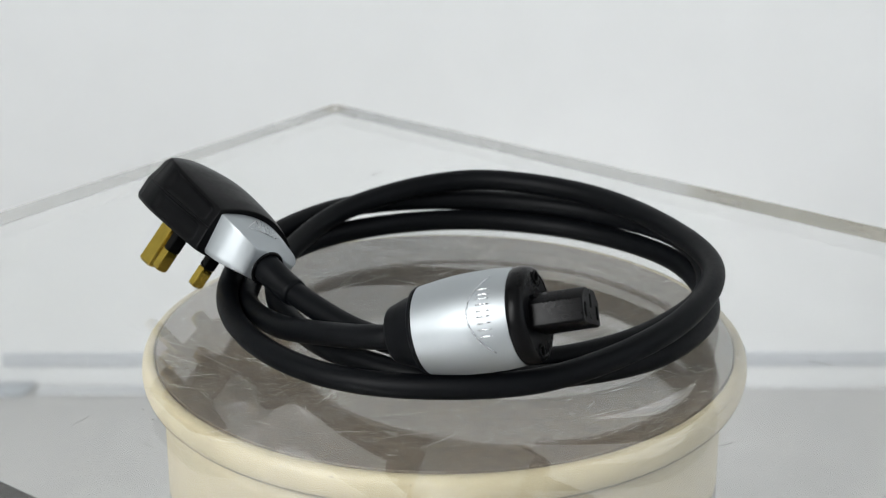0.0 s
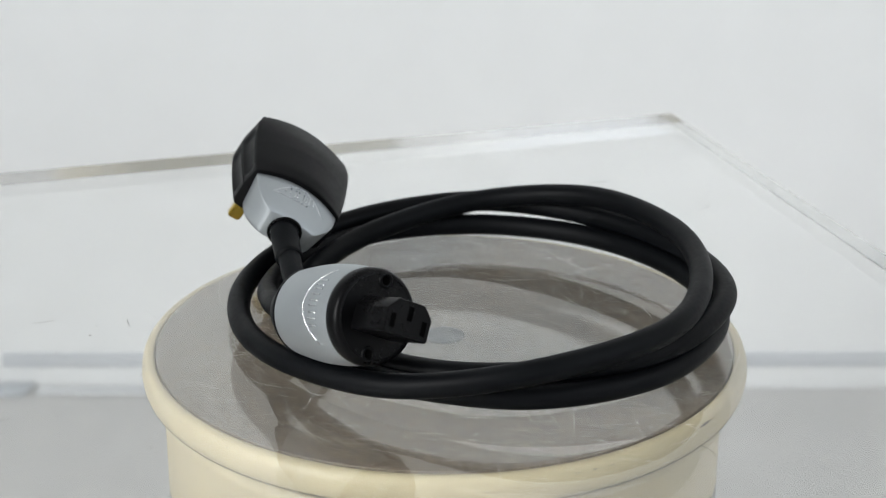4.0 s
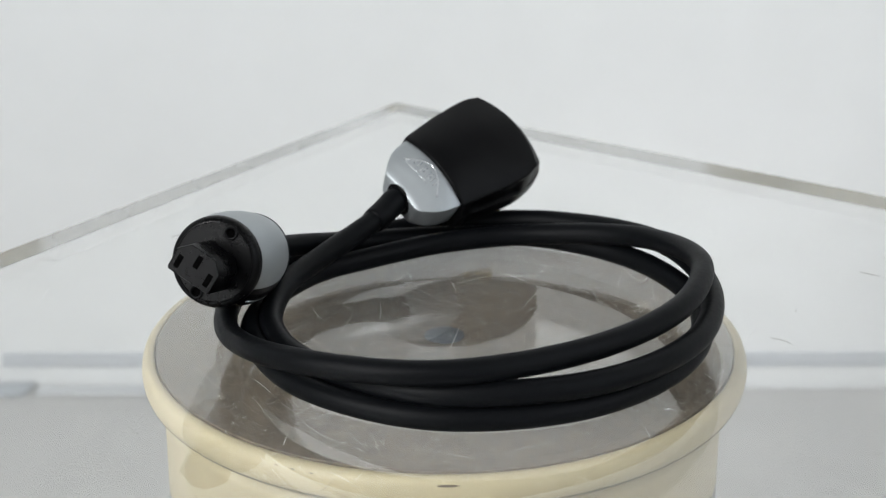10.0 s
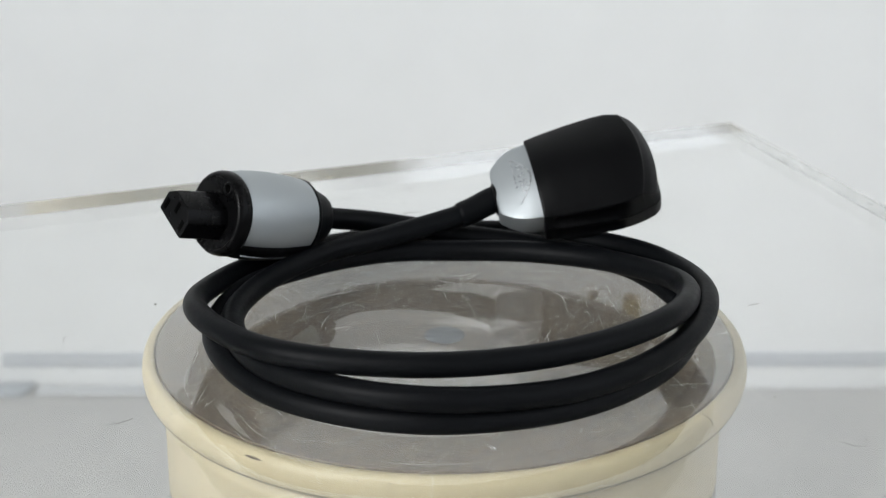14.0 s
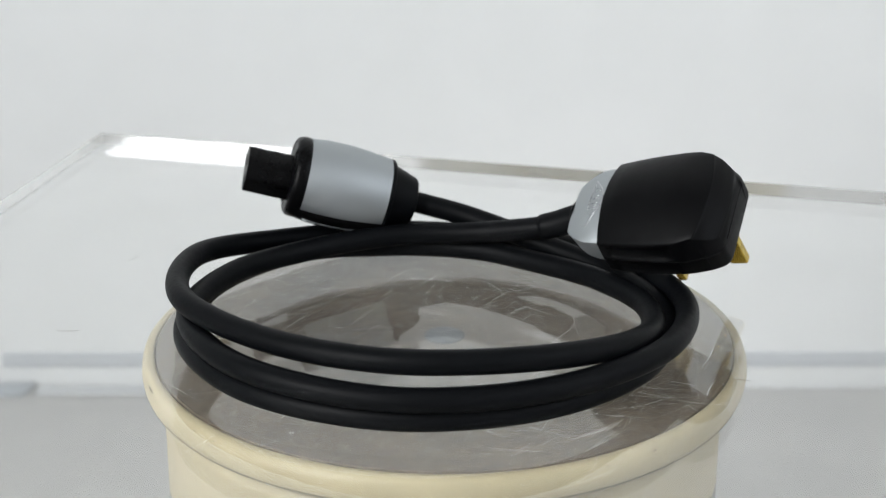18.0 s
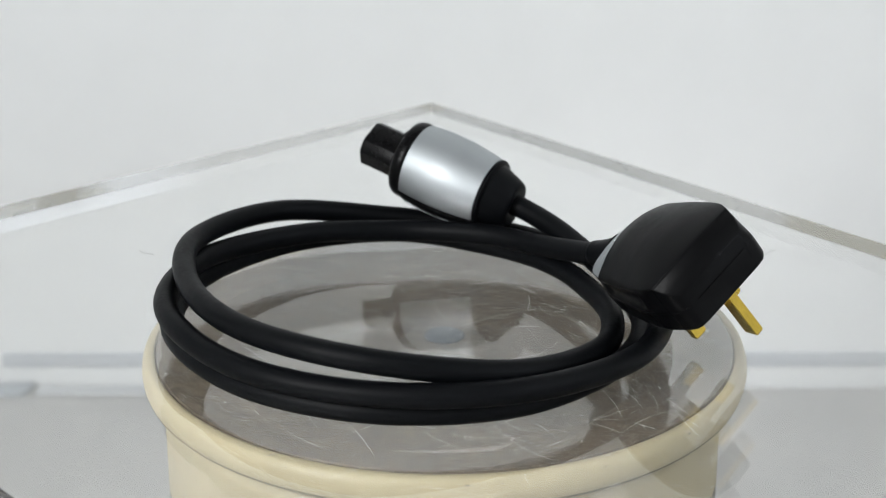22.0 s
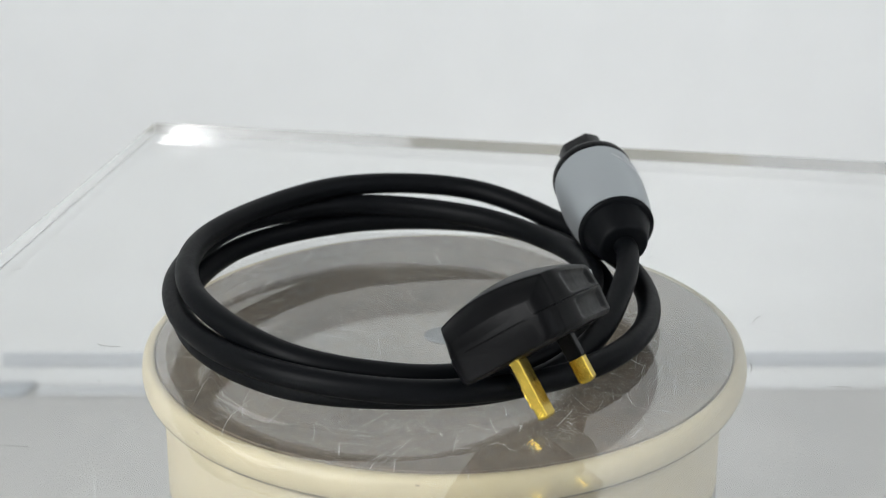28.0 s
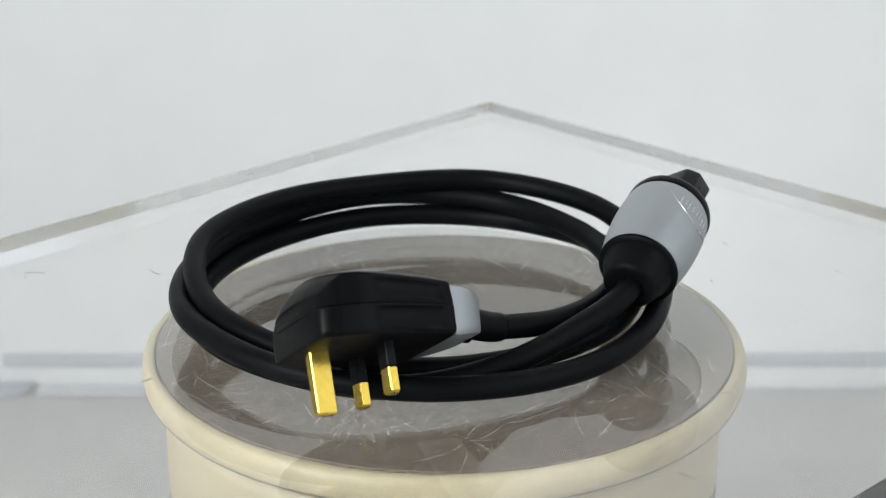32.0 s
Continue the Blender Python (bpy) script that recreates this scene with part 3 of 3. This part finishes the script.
def connector():
    mm = 0.001
    silver_r = lambda z: 16.9 + 2.3 * math.sin(min(max((z - 14) / 23.0, 0), 1) * math.pi / 2) - 0.9 * max(0, (z - 38.0) / 14.4) ** 2
    sl = [(silver_r(14.2 + 38.0 * k / 24), 14.2 + 38.0 * k / 24) for k in range(25)]
    sleeve = part("silver_sleeve", lathe([(r * mm, z * mm) for r, z in [(12.5, 14.4), (16.2, 14.2)] + sl + [(16.6, 52.4), (12, 52.4), (12.5, 14.4)]], 80, CONN), SILVER, CABLE,
                  "satin silver barrel sleeve with a raised emblem")
    sharp(sleeve, 45)
    boot = [(0, 0.6), (5.4, 0.6), (9.2, 0.0), (10.4, 0.4), (11.1, 1.5), (12.8, 6.0), (14.4, 10.8), (14.9, 11.9), (16.6, 12.2), (17.0, 12.8), (17.0, 13.7), (16.5, 14.1), (12.6, 14.6), (0, 14.6)]
    sharp(part("boot", lathe([(r * mm, z * mm) for r, z in boot], 64, CONN), RUBBER, CABLE, "black rubber boot where the cord enters"), 50)
    fl = [(0, 51.4), (16.2, 51.4), (17.8, 51.8), (18.4, 52.6), (18.6, 54.0), (18.5, 55.8), (18.1, 57.2), (17.4, 58.2), (16.6, 58.7), (16.0, 58.8), (15.7, 58.5), (0, 58.4)]
    flange = sharp(part("front_flange", lathe([(r * mm, z * mm) for r, z in fl], 80, CONN), GLOSS, CABLE, "round glossy black front plate"), 40)
    # keel: dark underside rib of the barrel
    sections = []
    for k in range(15):
        z = 13.6 + 41.4 * k / 14
        r = silver_r(z) + 0.1
        lift = 1.1 * math.sin(math.pi * min(1, (k + 0.6) / 14.6)) ** 0.5
        prof = [(-46, -0.4), (-42, lift * 0.7), (-34, lift), (-25, lift), (-16, lift), (-8, lift * 0.7), (-4, -0.4), (-25, -1.2)]
        sections.append([CONN @ Vector(((r + d) * mm * math.cos(radians(a)), (r + d) * mm * math.sin(radians(a)), z * mm)) for a, d in prof])
    sharp(part("keel", loft(sections), GLOSS, CABLE, "glossy black rib along the underside of the barrel"), 40)
    raised_bar([CONN @ Vector(((silver_r(z) + 0.95) * mm * math.cos(radians(-25)), (silver_r(z) + 0.95) * mm * math.sin(radians(-25)), z * mm)) for z in range(17, 51, 3)],
               0.00045, SILVER, bpy.data.objects["keel"], "keel_line", "thin silver line along the rib")
    # socket block with its two cut corners
    outline = [(-9.4, -7.1), (9.4, -7.1), (10.2, -6.8), (10.6, -6.0), (10.6, 2.2), (10.2, 3.0), (6.4, 6.8), (5.6, 7.1), (-5.6, 7.1), (-6.4, 6.8), (-10.2, 3.0), (-10.6, 2.2),
               (-10.6, -6.0), (-10.2, -6.8)]
    sections = []
    for z, f in ((56.5, 0.97), (78.2, 0.95), (78.7, 0.935), (79.0, 0.90)):
        sections.append([CONN @ Vector((x * f * mm, y * f * mm, z * mm)) for x, y in outline])
    block_bm = loft(sections)
    block = part("socket_block", block_bm, GLOSS, CABLE, "black six-sided socket block with three slots")
    sharp(block, 25)
    # no holes are cut: near-black blocks, almost flush, paint the slots' inner shade
    for x, y in ((-7.0, -1.8), (7.0, -1.8), (0, 2.1)):
        m = CONN @ Matrix.Translation((x * mm, y * mm, 79.0 * mm))
        rim_bm = bevelled_box(-0.0014, -0.0029, -0.004, 0.0014, 0.0029, 0.00006, 0.0003, m, 1)
        part("slot_shade", rim_bm, DARK, block, "near-black inlay painted as the shade inside a contact slot")
    for sy in (-1, 1):
        m = CONN @ Matrix.Translation((0, 14.0 * sy * mm, 58.9 * mm))
        scr = part("screw", lathe([(0.0018, -0.0006), (0.0018, 0.0001), (0.0024, 0.0003), (0.0029, 0.0002), (0.0031, -0.0007)], 24, m), BLACK, flange, "black socket-head screw")
        part("screw_socket", lathe([(0, -0.0004), (0.0017, -0.0004), (0.0018, 0.0)], 6, m), DARK, scr, "dark hexagonal recess")
    # emblem on the barrel: crescent and plain strokes, no letters
    def on(z, a, lift=0.05):
        r = (silver_r(z) + lift) * mm
        return CONN @ Vector((r * math.cos(radians(180 + a)), r * math.sin(radians(180 + a)), z * mm))
    raised_bar([on(45.4 - 8.0 * math.sin(math.pi * k / 20), 48 - 96 * k / 20) for k in range(21)], 0.00028, BRIGHT, sleeve, "emblem_arc", "raised bright arc")
    for a in (26, 18, 11, 3.5, -2.5, -10, -17, -22, -29):
        raised_bar([on(41.3 + 5.0 * i / 4, a) for i in range(5)], 0.00030, BRIGHT, sleeve, "emblem_stroke", "raised bright stroke")


connector()


# ---- movement ----
def motions():
    turn = [(k * 0.5, -SPIN * k * 0.5) for k in range(65)]
    walk(PLATE, [(t, pose(AXIS, 0, 0, 0, 0, a)) for t, a in turn])
    walk(CABLE, [(t, pose(AXIS, 0, 0, 0, 0, a)) for t, a in turn])
    walk(PLATTER, [(t, pose(0, 0, 0, 0, 0, a)) for t, a in turn])


motions()
